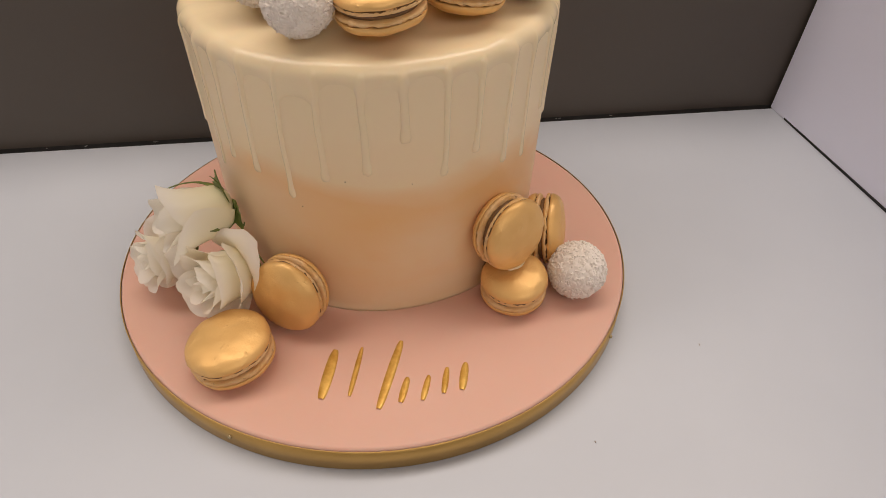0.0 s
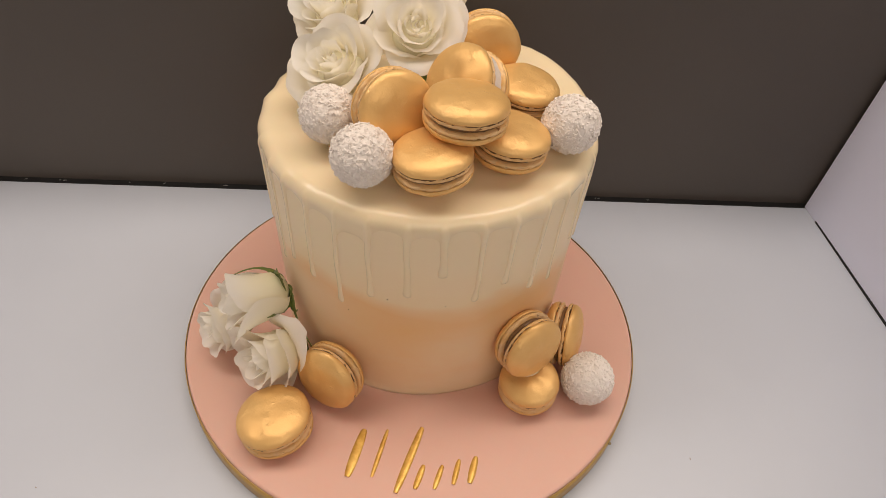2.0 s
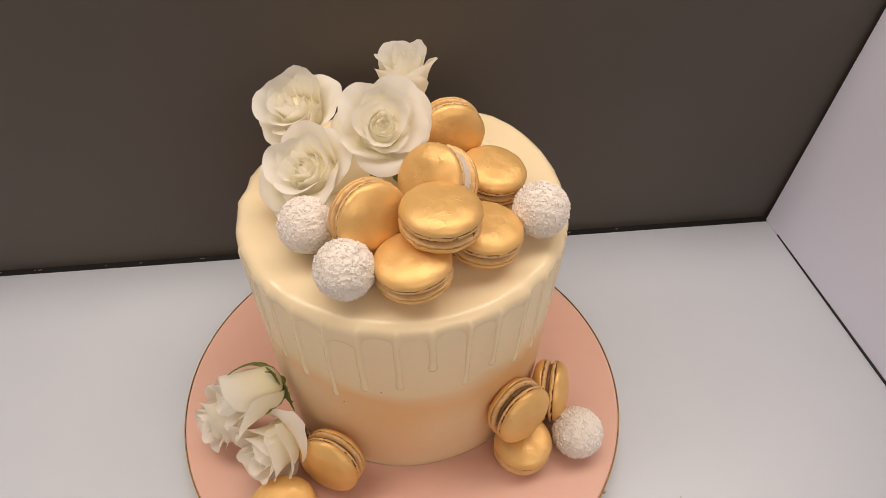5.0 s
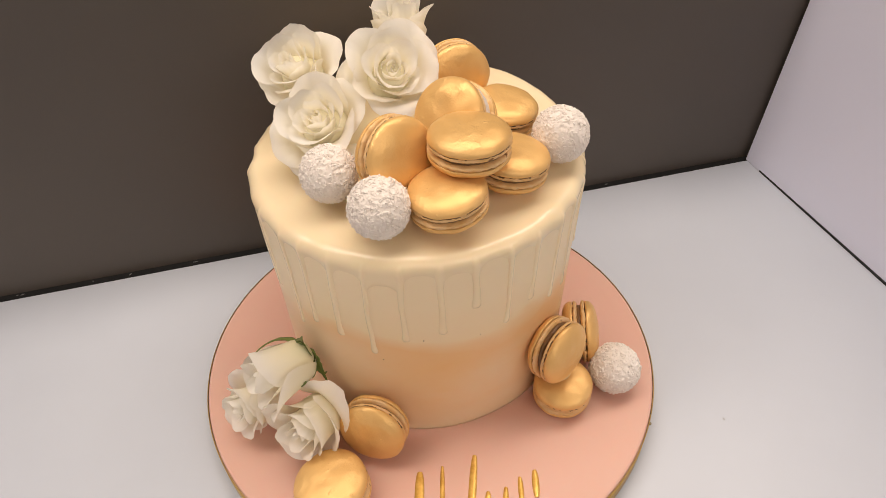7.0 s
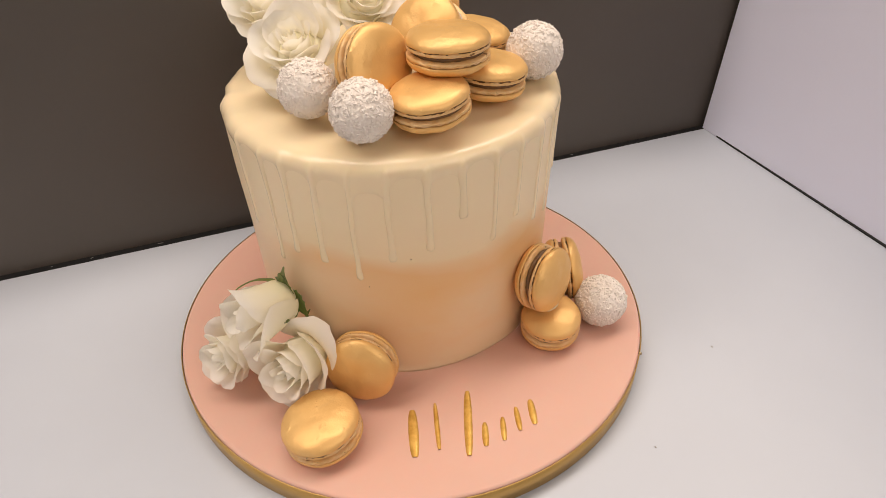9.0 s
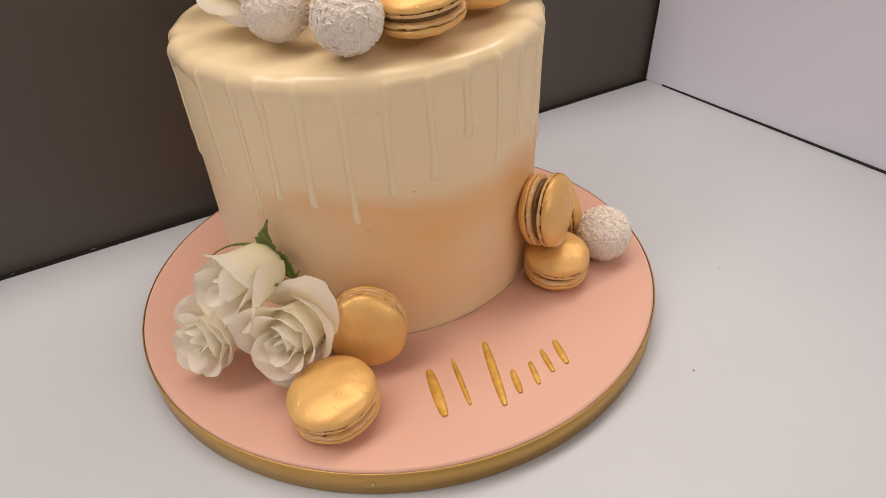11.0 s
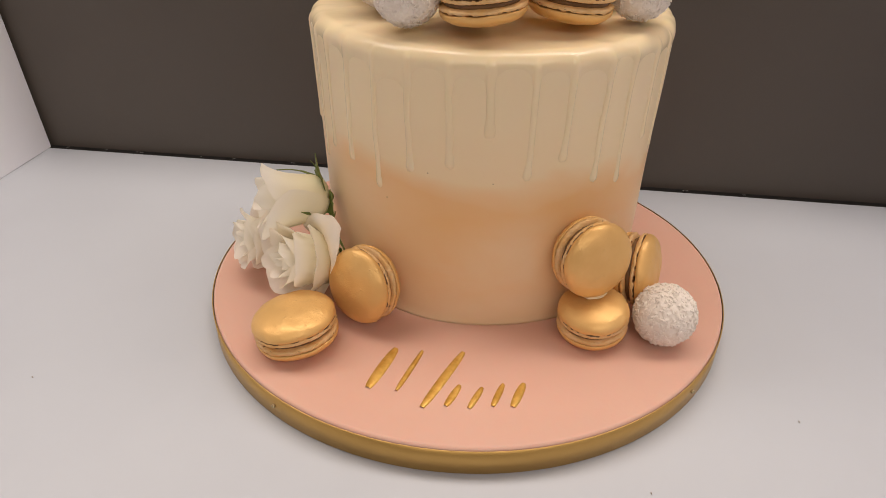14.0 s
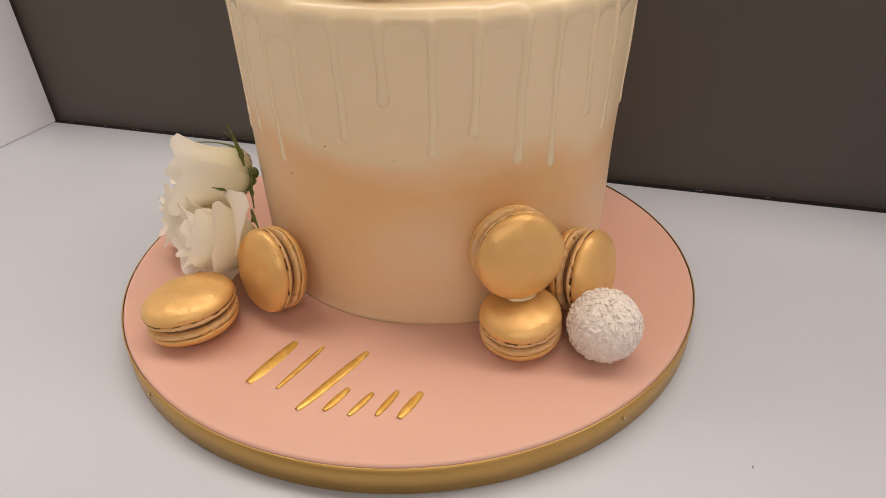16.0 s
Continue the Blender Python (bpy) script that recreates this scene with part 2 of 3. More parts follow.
def part(name, bm, material, parent=None, label="", smooth=True):
    data = bpy.data.meshes.new(name)
    bmesh.ops.recalc_face_normals(bm, faces=bm.faces)
    bm.to_mesh(data)
    bm.free()
    data.materials.append(material)
    data.polygons.foreach_set("use_smooth", [smooth] * len(data.polygons))
    ob = new(name, data)
    ob.parent = parent
    if label:
        ob["label"] = label
    return ob


def box(name, size, centre, material, parent=None, bevel=0.0, label=""):
    bm = bmesh.new()
    bmesh.ops.create_cube(bm, size=1.0, matrix=Matrix.Translation(centre) @ Matrix.Diagonal((*size, 1)))
    if bevel:
        bmesh.ops.bevel(bm, geom=bm.edges[:], offset=bevel, segments=2, affect="EDGES")
    return part(name, bm, material, parent, label, smooth=False)


def ring_faces(rings, segments):
    faces = []
    for i in range(rings - 1):
        for j in range(segments):
            k = (j + 1) % segments
            faces.append((i * segments + j, i * segments + k, (i + 1) * segments + k, (i + 1) * segments + j))
    return faces


def lathe(name, profile, segments, material, parent=None, label="", wobble=None, caps=True):
    """Turns (radius, height) pairs, bottom to top; wobble(angle, index, r, z) may shift each point."""
    verts = []
    for i, (r, z) in enumerate(profile):
        for j in range(segments):
            a = 2 * math.pi * j / segments
            rr, zz = wobble(a, i, r, z) if wobble else (r, z)
            verts.append((rr * math.cos(a), rr * math.sin(a), zz))
    faces = ring_faces(len(profile), segments)
    if caps:
        faces.append(tuple(reversed(range(segments))))
        faces.append(tuple((len(profile) - 1) * segments + j for j in range(segments)))
    return mesh_object(name, verts, faces, material, parent, label)


def upright(axis, spin=0.0):
    """The turn that takes z to axis, after a spin about z."""
    q = Vector((0, 0, 1)).rotation_difference(Vector(axis).normalized())
    return q.to_matrix().to_4x4() @ Matrix.Rotation(spin, 4, "Z")


def thing(name, place, turn, label, category, group=""):
    ob = new(name)
    ob.empty_display_size = 0.01
    ob.matrix_world = Matrix.Translation(place) @ turn
    return tagged(ob, label, category, group)


# ---- the setting ----
BACK = 0.154
tagged(box("tabletop", (0.90, 1.06, 0.03), (-0.002, BACK - 0.53, -0.015), TABLE, bevel=0.0012),
       "smooth white laminate tabletop with faint smudges", "table", kind="structure")
tagged(box("table_base", (0.66, 0.98, 0.77), (-0.012, BACK - 0.53, -0.415), WHITE_PANEL),
       "plain white base under the tabletop", "table", kind="structure")
tagged(box("wall_back", (1.0, 0.012, 0.41), (0.0, BACK + 0.012, 0.065), DARK),
       "dark brown matt board standing behind the table", "wall panel", kind="structure")
wall_right = box("wall_right", (0.012, 1.0, 0.27), (0.006, -0.5, 0.135), WHITE_PANEL)
wall_right.matrix_world = pose(0.3462, BACK + 0.0005, 0.0005, 0, 4.6, 4.5)
tagged(wall_right, "white side board beside the table", "wall panel", kind="structure")
wall_left = box("wall_left", (0.012, 1.0, 0.27), (-0.006, -0.5, 0.135), BRIGHT_PANEL)
wall_left.matrix_world = pose(-0.3795, BACK + 0.0005, 0.0005, 0, -5.2, -1.8)
tagged(wall_left, "white side board leaning away from the table, lightened as if better lit", "wall panel", kind="structure")
# black strip laid where the gap behind the table lies in shade
tagged(box("gap_strip_back", (0.742, 0.0062, 0.02), (-0.012, BACK + 0.0032, -0.0105), BLACK),
       "black strip standing in for the shaded gap between table and board", "edging", kind="structure")
# tapered black prism for the shaded gap, which widens towards the front
edging = []
for y, w in ((-0.02, 0.0003), (-0.10, 0.0009), (-0.30, 0.0018), (-0.95, 0.0026)):
    edging += [(-w, y, -0.0004), (0.0005, y, -0.0004), (0.0005, y, 0.0014), (-w, y, 0.0010)]
strip_faces = [(0, 1, 2, 3), (12, 15, 14, 13)] + [(4 * i + j, 4 * i + 4 + j, 4 * i + 4 + (j + 1) % 4, 4 * i + (j + 1) % 4) for i in range(3) for j in range(4)]
gap_strip_right = mesh_object("gap_strip_right", edging, strip_faces, BLACK, smooth=False)
gap_strip_right.matrix_world = wall_right.matrix_world.copy()
tagged(gap_strip_right, "black strip standing in for the shaded gap along the white side board", "edging", kind="structure")
for name, size, centre, mat in (
        ("wall_north", (6.0, 0.1, 2.7), (0, 3.05, 0.55), ROOM), ("wall_south", (6.0, 0.1, 2.7), (0, -3.05, 0.55), ROOM),
        ("wall_east", (0.1, 6.0, 2.7), (3.05, 0, 0.55), ROOM), ("wall_west", (0.1, 6.0, 2.7), (-3.05, 0, 0.55), ROOM),
        ("ceiling", (6.2, 6.2, 0.1), (0, 0, 1.95), ROOM), ("floor", (6.2, 6.2, 0.1), (0, 0, -0.85), ROOM_FLOOR)):
    tagged(box(name, size, centre, mat), "plain painted surface of the surrounding room", "room", kind="structure")

# ---- the cake board ----
BOARD_R, BOARD_Z = 0.1525, 0.016
board = thing("cake_board", (0, 0, 0), Matrix.Identity(4), "round cake board in pink fondant with a gold ribbon edge", "cake board")
lathe("drum", [(BOARD_R - 0.0045, 0.0), (BOARD_R - 0.0012, 0.0010), (BOARD_R - 0.0012, 0.0135)], 160, FONDANT, board)
edge = [(BOARD_R - 0.0010, 0.0136)] + [
    (BOARD_R - 0.0030 + 0.0022 * math.cos(a), 0.0138 + 0.0022 * math.sin(a)) for a in (i * math.pi / 12 for i in range(7))]
lathe("fondant_sheet", edge + [(r, BOARD_Z) for r in (0.14, 0.10, 0.05, 0.001)], 160, FONDANT, board, "smooth pink fondant covering")
back_lift = lambda a: 0.0011 * max(0.0, math.sin(a + 0.35)) ** 3
ribbon = lathe("ribbon", [(BOARD_R - 0.0010, 0.0008), (BOARD_R - 0.0003, 0.0009), (BOARD_R - 0.0002, 0.008), (BOARD_R, 0.0147), (BOARD_R - 0.0006, 0.0148)],
      240, RIBBON, board, "gold satin ribbon", wobble=lambda a, i, r, z: (r, z + (back_lift(a) if i >= 3 else 0)), caps=False)
for a in (-121.7, -36.0, 82.0):
    bm = bmesh.new()
    x, y = BOARD_R * math.cos(radians(a)), BOARD_R * math.sin(radians(a))
    bmesh.ops.create_icosphere(bm, subdivisions=2, radius=0.0011, matrix=Matrix.Translation((x * 1.003, y * 1.003, 0.0085)))
    part("pin_head", bm, PIN, ribbon, "tiny pearl pin head")

# ---- lettering on the board, as slanted painted bars ----
def bar_stroke(name, a, b, width, parent):
    """A rounded bar of paint from a to b on the board."""
    a, b = Vector((*a, 0)), Vector((*b, 0))
    d = (b - a).normalized()
    side = Vector((-d.y, d.x, 0))
    verts, n = [], 20
    for k in range(n + 1):
        t = k / n
        w = width * 0.5 * max(0.1, math.sin(math.pi * min(1, max(0, 0.02 + 0.96 * t))) ** 0.25)
        c = a.lerp(b, t)
        for s, z in ((-1, 0.0), (-0.75, 0.0007), (0, 0.0010), (0.75, 0.0007), (1, 0.0)):
            p = c + side * (s * w)
            verts.append((p.x, p.y, BOARD_Z + z - 0.0001))
    faces = [(i * 5 + j, i * 5 + j + 1, i * 5 + j + 6, i * 5 + j + 5) for i in range(n) for j in range(4)]
    return mesh_object(name, verts, faces, PAINT, parent)


writing = thing("painted_lettering", (0, 0, 0), Matrix.Identity(4), "gold painted raised bars on the pink board", "lettering")
for a, b, w in (
        ((-0.0360, -0.1190), (-0.0280, -0.0880), 0.0060), ((-0.0220, -0.1190), (-0.0140, -0.0880), 0.0030),
        ((-0.0080, -0.1285), (0.0070, -0.0860), 0.0050), ((0.0030, -0.1260), (0.0080, -0.1110), 0.0040),
        ((0.0140, -0.1260), (0.0190, -0.1110), 0.0035), ((0.0250, -0.1230), (0.0290, -0.1070), 0.0035),
        ((0.0345, -0.1220), (0.0390, -0.1050), 0.0045)):
    bar_stroke("bar", a, b, w, writing)

# ---- the cake ----
CAKE_X, CAKE_Y, R_LOW, R_TOP, TOP = 0.0055, 0.0323, 0.0937, 0.0985, 0.167
cake = thing("cake", (CAKE_X, CAKE_Y, BOARD_Z), Matrix.Identity(4), "tall round ivory and peach buttercream cake with drips", "cake")
HIGH, FILLET = TOP - BOARD_Z - 0.0012, 0.007


def cake_profile():
    """Points (r, z) up the side, round the shoulder and in over the top."""
    pts = [(R_LOW + 0.0006, 0.0), (R_LOW, 0.0012)]
    for i in range(1, 26):
        z = 0.0012 + (HIGH - FILLET - 0.0012) * i / 25
        pts.append((R_LOW + (R_TOP - R_LOW) * z / HIGH, z))
    rc = pts[-1][0] - FILLET
    for i in range(1, 11):
        a = math.pi / 2 * i / 10
        pts.append((rc + FILLET * math.cos(a), HIGH - FILLET + FILLET * math.sin(a)))
    pts += [(rc * (1 - i / 10) + 0.0005, HIGH + 0.0006 * (i / 10)) for i in range(1, 11)]
    return pts


BULGE_AT, BULGE_WIDE = radians(43), radians(28)


def bulge(a, r, z):
    """How far the uneven back shoulder stands out and up, from 0 to 1."""
    off = math.atan2(math.sin(a - BULGE_AT), math.cos(a - BULGE_AT))
    return math.exp(-(off / BULGE_WIDE) ** 2) * min(1.0, r / 0.09) ** 4 * min(1.0, max(0.0, z / HIGH)) ** 2


def cake_wobble(a, i, r, z):
    b = bulge(a, r, z)
    r, z = r + 0.0045 * b, z + 0.003 * b
    n = noise.noise((math.cos(a) * 2.2, math.sin(a) * 2.2, z * 22.0))
    scallop = noise.noise((math.cos(a) * 7.5, math.sin(a) * 7.5, 3.0)) * max(0.0, 1 - abs(z - HIGH + 0.004) / 0.014)
    return r + (0.0007 * n + 0.0011 * scallop) * min(1.0, max(0.0, (r - 0.080) / 0.015)), z


lathe("buttercream_body", cake_profile(), 220, CAKE, cake, "ombre buttercream, ivory above peach", cake_wobble)

# drips: angle in degrees, height of the tip over the table
DRIPS = [
    (-0.4, 0.102), (-19.2, 0.0997), (-29.7, 0.1117), (-41.6, 0.093), (-51.4, 0.0978), (-63.4, 0.1125), (-73.8, 0.1043),
    (-85.4, 0.1265), (-96.2, 0.109), (-108.2, 0.104), (-119.5, 0.0903), (-130.8, 0.0995), (-141.4, 0.1007), (-150.0, 0.0895),
    (-163.3, 0.1045), (173.5, 0.1024), (12.0, 0.108), (26.0, 0.098)]
rng = random.Random(4)
a = 40.0
while a < 175:
    DRIPS.append((a, rng.uniform(0.085, 0.125)))
    a += rng.uniform(10, 15)


def drip_icing():
    prof = list(reversed(cake_profile()))[:-3]
    pts = [prof[0]]
    for p, q in zip(prof, prof[1:]):      # even out the steps
        d = math.dist(p, q)
        m = max(1, int(d / 0.0013)) if q[0] > 0.085 else 1
        pts += [(p[0] + (q[0] - p[0]) * k / m, p[1] + (q[1] - p[1]) * k / m) for k in range(1, m + 1)]
    pts = np.array(pts)
    tang = np.gradient(pts, axis=0)
    tang /= np.linalg.norm(tang, axis=1)[:, None]
    norm = np.stack([-tang[:, 1], tang[:, 0]], 1)
    norm *= np.sign(norm[:, 0:1] + norm[:, 1:2] + 1e-9)
    segs = 1200
    ang = np.arange(segs) * 2 * np.pi / segs
    zz = pts[:, 1][:, None] + BOARD_Z
    hem, lip = np.full(segs, TOP - 0.012), np.full(segs, 0.011)
    order = sorted(radians(d) for d, tip in DRIPS)
    for k, (a0, a1) in enumerate(zip(order, order[1:] + [order[0] + 2 * math.pi])):
        mid, half = (a0 + a1) / 2, (a1 - a0) / 2
        x = np.angle(np.exp(1j * (ang - mid))) / half
        deep = abs(math.degrees(mid) + 113.8) < 2          # one gap stays closed further down
        sag = 0.0175 if deep else 0.0075 + 0.005 * ((k * 53) % 10) / 10
        here = np.abs(x) <= 1
        hem[here] = TOP - sag - 0.008 * np.abs(x[here]) ** 3
        lip[here] = 0.006 if deep else 0.016
    rise = np.clip((zz - hem[None]) / lip[None] + 0.5, 0, 1)
    thick = -0.0008 + 0.0014 * rise * rise * (3 - 2 * rise)
    owner = np.full(thick.shape, -1)
    for k, (deg, tip) in enumerate(DRIPS):
        half = 0.0016 + 0.0006 * ((k * 37) % 10) / 10
        sway = 0.0005 * np.sin(zz * 60 + k) + 0.00015 * np.sin(zz * 210 + 2.3 * k)
        off = (np.angle(np.exp(1j * (ang - radians(deg))))[None] * 0.097 - sway)
        bulb = 1 + 0.32 * np.exp(-((zz - tip - 0.003) / 0.004) ** 2)
        root = 1 + 0.3 * np.clip((zz - (TOP - 0.022)) / 0.012, 0, 1) ** 2
        w = half * bulb * root * (1 + 0.06 * np.sin(zz * 160 + 1.7 * k))
        below = np.clip((tip + 0.0025 - zz) / 0.0025, 0, 1)
        d = 1 - (off / w) ** 2 - below ** 2
        h = np.where(d > 0, 0.0012 * bulb * np.clip(d, 0, 1) ** 0.75, -0.0008)
        h = -0.0008 + (h + 0.0008) * np.clip((pts[:, 0][:, None] - 0.088) / 0.0105, 0, 1) ** 1.5
        h = np.where((np.abs(off) < 3 * w) & (zz > tip - 0.006), h, -1)
        owner[h > thick] = k
        thick = np.maximum(thick, h)
    thick = np.maximum(thick, -0.0008)
    lumps = np.array([noise.noise((math.cos(x) * 7.5, math.sin(x) * 7.5, 3.0)) for x in ang])[None]
    body = np.array([[noise.noise((math.cos(x) * 2.2, math.sin(x) * 2.2, z * 22.0)) for x in ang[::12]] for z in pts[:, 1]])
    cols = np.arange(segs) / 12
    left = np.floor(cols).astype(int)
    body = body[:, left] * (1 - (cols - left)) + body[:, (left + 1) % body.shape[1]] * (cols - left)
    fade = np.clip((pts[:, 0][:, None] - 0.080) / 0.015, 0, 1)
    body = body * 0.0007 * fade
    thick = thick + body + 0.0011 * lumps * np.clip(1 - np.abs(pts[:, 1] - HIGH + 0.004)[:, None] / 0.014, 0, 1) * fade
    hidden = thick - body < -0.00075
    rr = pts[:, 0][:, None] + norm[:, 0][:, None] * thick
    hh = pts[:, 1][:, None] + norm[:, 1][:, None] * thick
    off = np.angle(np.exp(1j * (ang - BULGE_AT)))
    lift = np.exp(-(off / BULGE_WIDE) ** 2)[None] * (np.minimum(1, pts[:, 0] / 0.09) ** 4 * np.clip(pts[:, 1] / HIGH, 0, 1) ** 2)[:, None]
    rr, hh = rr + 0.0045 * lift, hh + 0.003 * lift
    x, y = rr * np.cos(ang)[None], rr * np.sin(ang)[None]
    verts = np.stack([x, y, hh], 2).reshape(-1, 3)
    faces = [f[::-1] for f in ring_faces(len(pts), segs)]
    show = (~hidden).ravel()
    faces = [f for f in faces if show[f[0]] or show[f[1]] or show[f[2]] or show[f[3]]]
    owner[zz[:, 0] > TOP - 0.018] = -1
    owner = owner.ravel()
    groups = {}
    for f in faces:
        groups.setdefault(max(owner[v] for v in f), []).append(f)
    verts = verts.tolist()
    glaze = None
    for k in sorted(groups):
        used = sorted({v for f in groups[k] for v in f})
        index = {v: i for i, v in enumerate(used)}
        mesh = [[verts[v] for v in used], [tuple(index[v] for v in f) for f in groups[k]], ICING]
        if glaze is None:
            glaze = mesh_object("glaze", *mesh, cake, "glossy ivory drip glaze over the top")
        else:
            mesh_object("drip", *mesh, glaze)


drip_icing()


# ---- macarons ----
def macaron(place, axis, radius, seed, cream=False, label="gold-dusted macaron with a caramel filling", thick=1.0, gape=0):
    ob = thing("macaron", place, upright(axis, seed * 1.3), label, "macaron", "gold macarons")
    r, k = radius, radius / 0.0205 * thick
    gap, foot, dome = 0.0012 * k * (3.0 if cream else 1.0), 0.0029 * k, 0.0067 * k
    rng = random.Random(seed)
    ox, oy = rng.uniform(0, 50), rng.uniform(0, 50)

    def shell_wobble(sign):
        def w(a, i, rr, z):
            n = noise.noise((math.cos(a) * 1.6 + ox, math.sin(a) * 1.6 + oy, sign * 3.0))
            m = noise.noise((rr * math.cos(a) * 130 + oy, rr * math.sin(a) * 130 + ox, sign * 5.0))
            return rr * (1 + 0.022 * n), z + sign * 0.0005 * m * k
        return w

    def foot_wobble(sign):
        def w(a, i, rr, z):
            n = noise.noise((math.cos(a) * 9 + ox, math.sin(a) * 9 + oy, z * 700 + sign * 9))
            m = noise.noise((math.cos(a) * 26 + oy, math.sin(a) * 26 + ox, z * 1300))
            b = noise.noise((math.cos(a) * 1.6 + ox, math.sin(a) * 1.6 + oy, sign * 3.0))
            crack = 0.0008 * noise.noise((math.cos(a) * 11 + oy, math.sin(a) * 11 + ox, sign * 2.0)) * (i >= 4)
            return rr * (1 + 0.022 * b) + (0.00055 * n + 0.0004 * m) * k, z + (0.00035 * n + sign * crack) * k
        return w

    for sign, tag in ((1, "upper"), (-1, "lower")):
        dome_pts = []
        for i in range(15):
            t = i / 14 * math.pi / 2
            dome_pts.append((r * (math.cos(t) ** 0.72 if t < 1.57 else 0.0) + 0.00005, sign * (gap + foot + dome * math.sin(t) ** 0.92)))
        dome_pts = [(r * 0.90, sign * (gap + foot - 0.0003 * k)), (r * 0.985, sign * (gap + foot - 0.0004 * k))] + dome_pts
        shell = lathe(tag + "_shell", dome_pts, 72, GOLD, ob, "gold-dusted smooth shell", shell_wobble(sign))
        ft = [(r * 0.88, sign * (gap - 0.0002)), (r * 0.95, sign * (gap + 0.0001)), (r * 0.99, sign * (gap + foot * 0.18)), (r * 1.0, sign * (gap + foot * 0.38)), (r * 0.985, sign * (gap + foot * 0.68)), (r * 0.93, sign * (gap + foot * 0.80)), (r * 0.84, sign * (gap + foot * 0.86))]
        foot_ring = lathe("foot", ft, 150, FOOT, shell, "crumbly beige ruffled foot", foot_wobble(sign))
        if sign > 0 and gape:                 # this shell stands off at the top
            hinge = upright(axis, seed * 1.3).to_3x3().inverted() @ Vector((0, 0, 1)).cross(Vector(axis))
            shell.matrix_basis = Matrix.Translation((0, 0, 0.7 * r * math.sin(radians(gape)))) @ Matrix.Rotation(radians(gape), 4, hinge)
        foot_ring.data.materials.append(FILLING)      # the crack under the shell, its deep shade painted dark brown
        foot_ring.data.polygons.foreach_set("material_index", [
            1 if p.index // 150 in (4, 5) and noise.noise((math.cos(p.index % 150 * 0.0419) * 4.5 + oy, math.sin(p.index % 150 * 0.0419) * 4.5 + ox, sign)) > -0.12 else 0 for p in foot_ring.data.polygons])
    fill = 0.94 if cream else 0.88
    lathe("filling", [(r * (fill + inset), z * gap) for inset, z in ((-0.06, -1.3), (-0.02, -0.8), (0, 0), (-0.02, 0.8), (-0.06, 1.3))], 90,
          CREAM if cream else FILLING, ob, "pale cream filling" if cream else "", foot_wobble(2))
    return ob


MACARONS = [
    # on the board
    ((-0.0800, -0.0905, 0.0278), (-0.14, 0.0, 0.99), 0.0217, 1, False, "gold-dusted macaron lying tilted on the pink board", 1.0),
    ((-0.0493, -0.0646, 0.0390), (-0.49, -0.85, 0.19), 0.0205, 2, False, "gold-dusted macaron leaning against the cake's base", 1.0),
    ((0.0730, -0.0613, 0.0287), (-0.05, -0.14, 0.98), 0.0186, 3, False, "gold-dusted macaron lying flat on the pink board", 1.2),
    ((0.0685, -0.0548, 0.0615), (0.53, -0.83, 0.17), 0.0203, 4, False, "gold-dusted macaron propped on another against the cake", 1.08, 3.5),
    ((0.0965, -0.0300, 0.0405), (0.93, -0.34, 0.14), 0.0203, 5, False, "gold-dusted macaron standing on edge against the cake", 1.15),
    # on the cake
    ((-0.0145, -0.0130, 0.1955), (0.46, -0.82, 0.30), 0.0208, 6, False, "gold-dusted macaron standing tilted on the cake", 1.0),
    ((0.0216, -0.0237, 0.2030), (0.02, 0.06, 0.99), 0.0213, 7, False, "gold-dusted macaron lying across others on the cake", 1.0),
    ((0.0061, -0.0388, 0.1835), (-0.10, 0.00, 0.99), 0.0203, 8, False, "gold-dusted macaron lying on the cake's top", 1.0),
    ((0.0465, -0.0172, 0.1815), (0.10, 0.02, 0.99), 0.0205, 9, False, "gold-dusted macaron lying on the cake's top", 1.0),
    ((0.0580, 0.0310, 0.1815), (0.12, -0.05, 0.98), 0.0198, 10, False, "gold-dusted macaron lying on the cake's top", 1.0),
    ((0.0240, 0.0110, 0.1965), (-0.60, -0.51, 0.56), 0.0205, 11, True, "gold-dusted macaron on edge with pale cream filling", 1.15),
    ((0.0360, 0.0570, 0.1950), (0.10, -0.98, 0.12), 0.0202, 12, False, "gold-dusted macaron standing upright on the cake", 1.0),
]
for m in MACARONS:
    macaron(*m)
bm = bmesh.new()
bmesh.ops.create_icosphere(bm, subdivisions=3, radius=0.0026, matrix=Matrix.Diagonal((2.0, 1.1, 0.5, 1)))
for v in bm.verts:
    v.co *= 1 + 0.25 * noise.noise(v.co * 400)
dab = part("icing_dab", bm, ICING)
dab.matrix_world = Matrix.Translation((0.0730, -0.0615, 0.0425)) @ Matrix.Rotation(0.5, 4, "Z") @ Matrix.Diagonal((1.3, 1.0, 0.9, 1))
tagged(dab, "small cream icing dab gluing two gold macarons together", "icing")


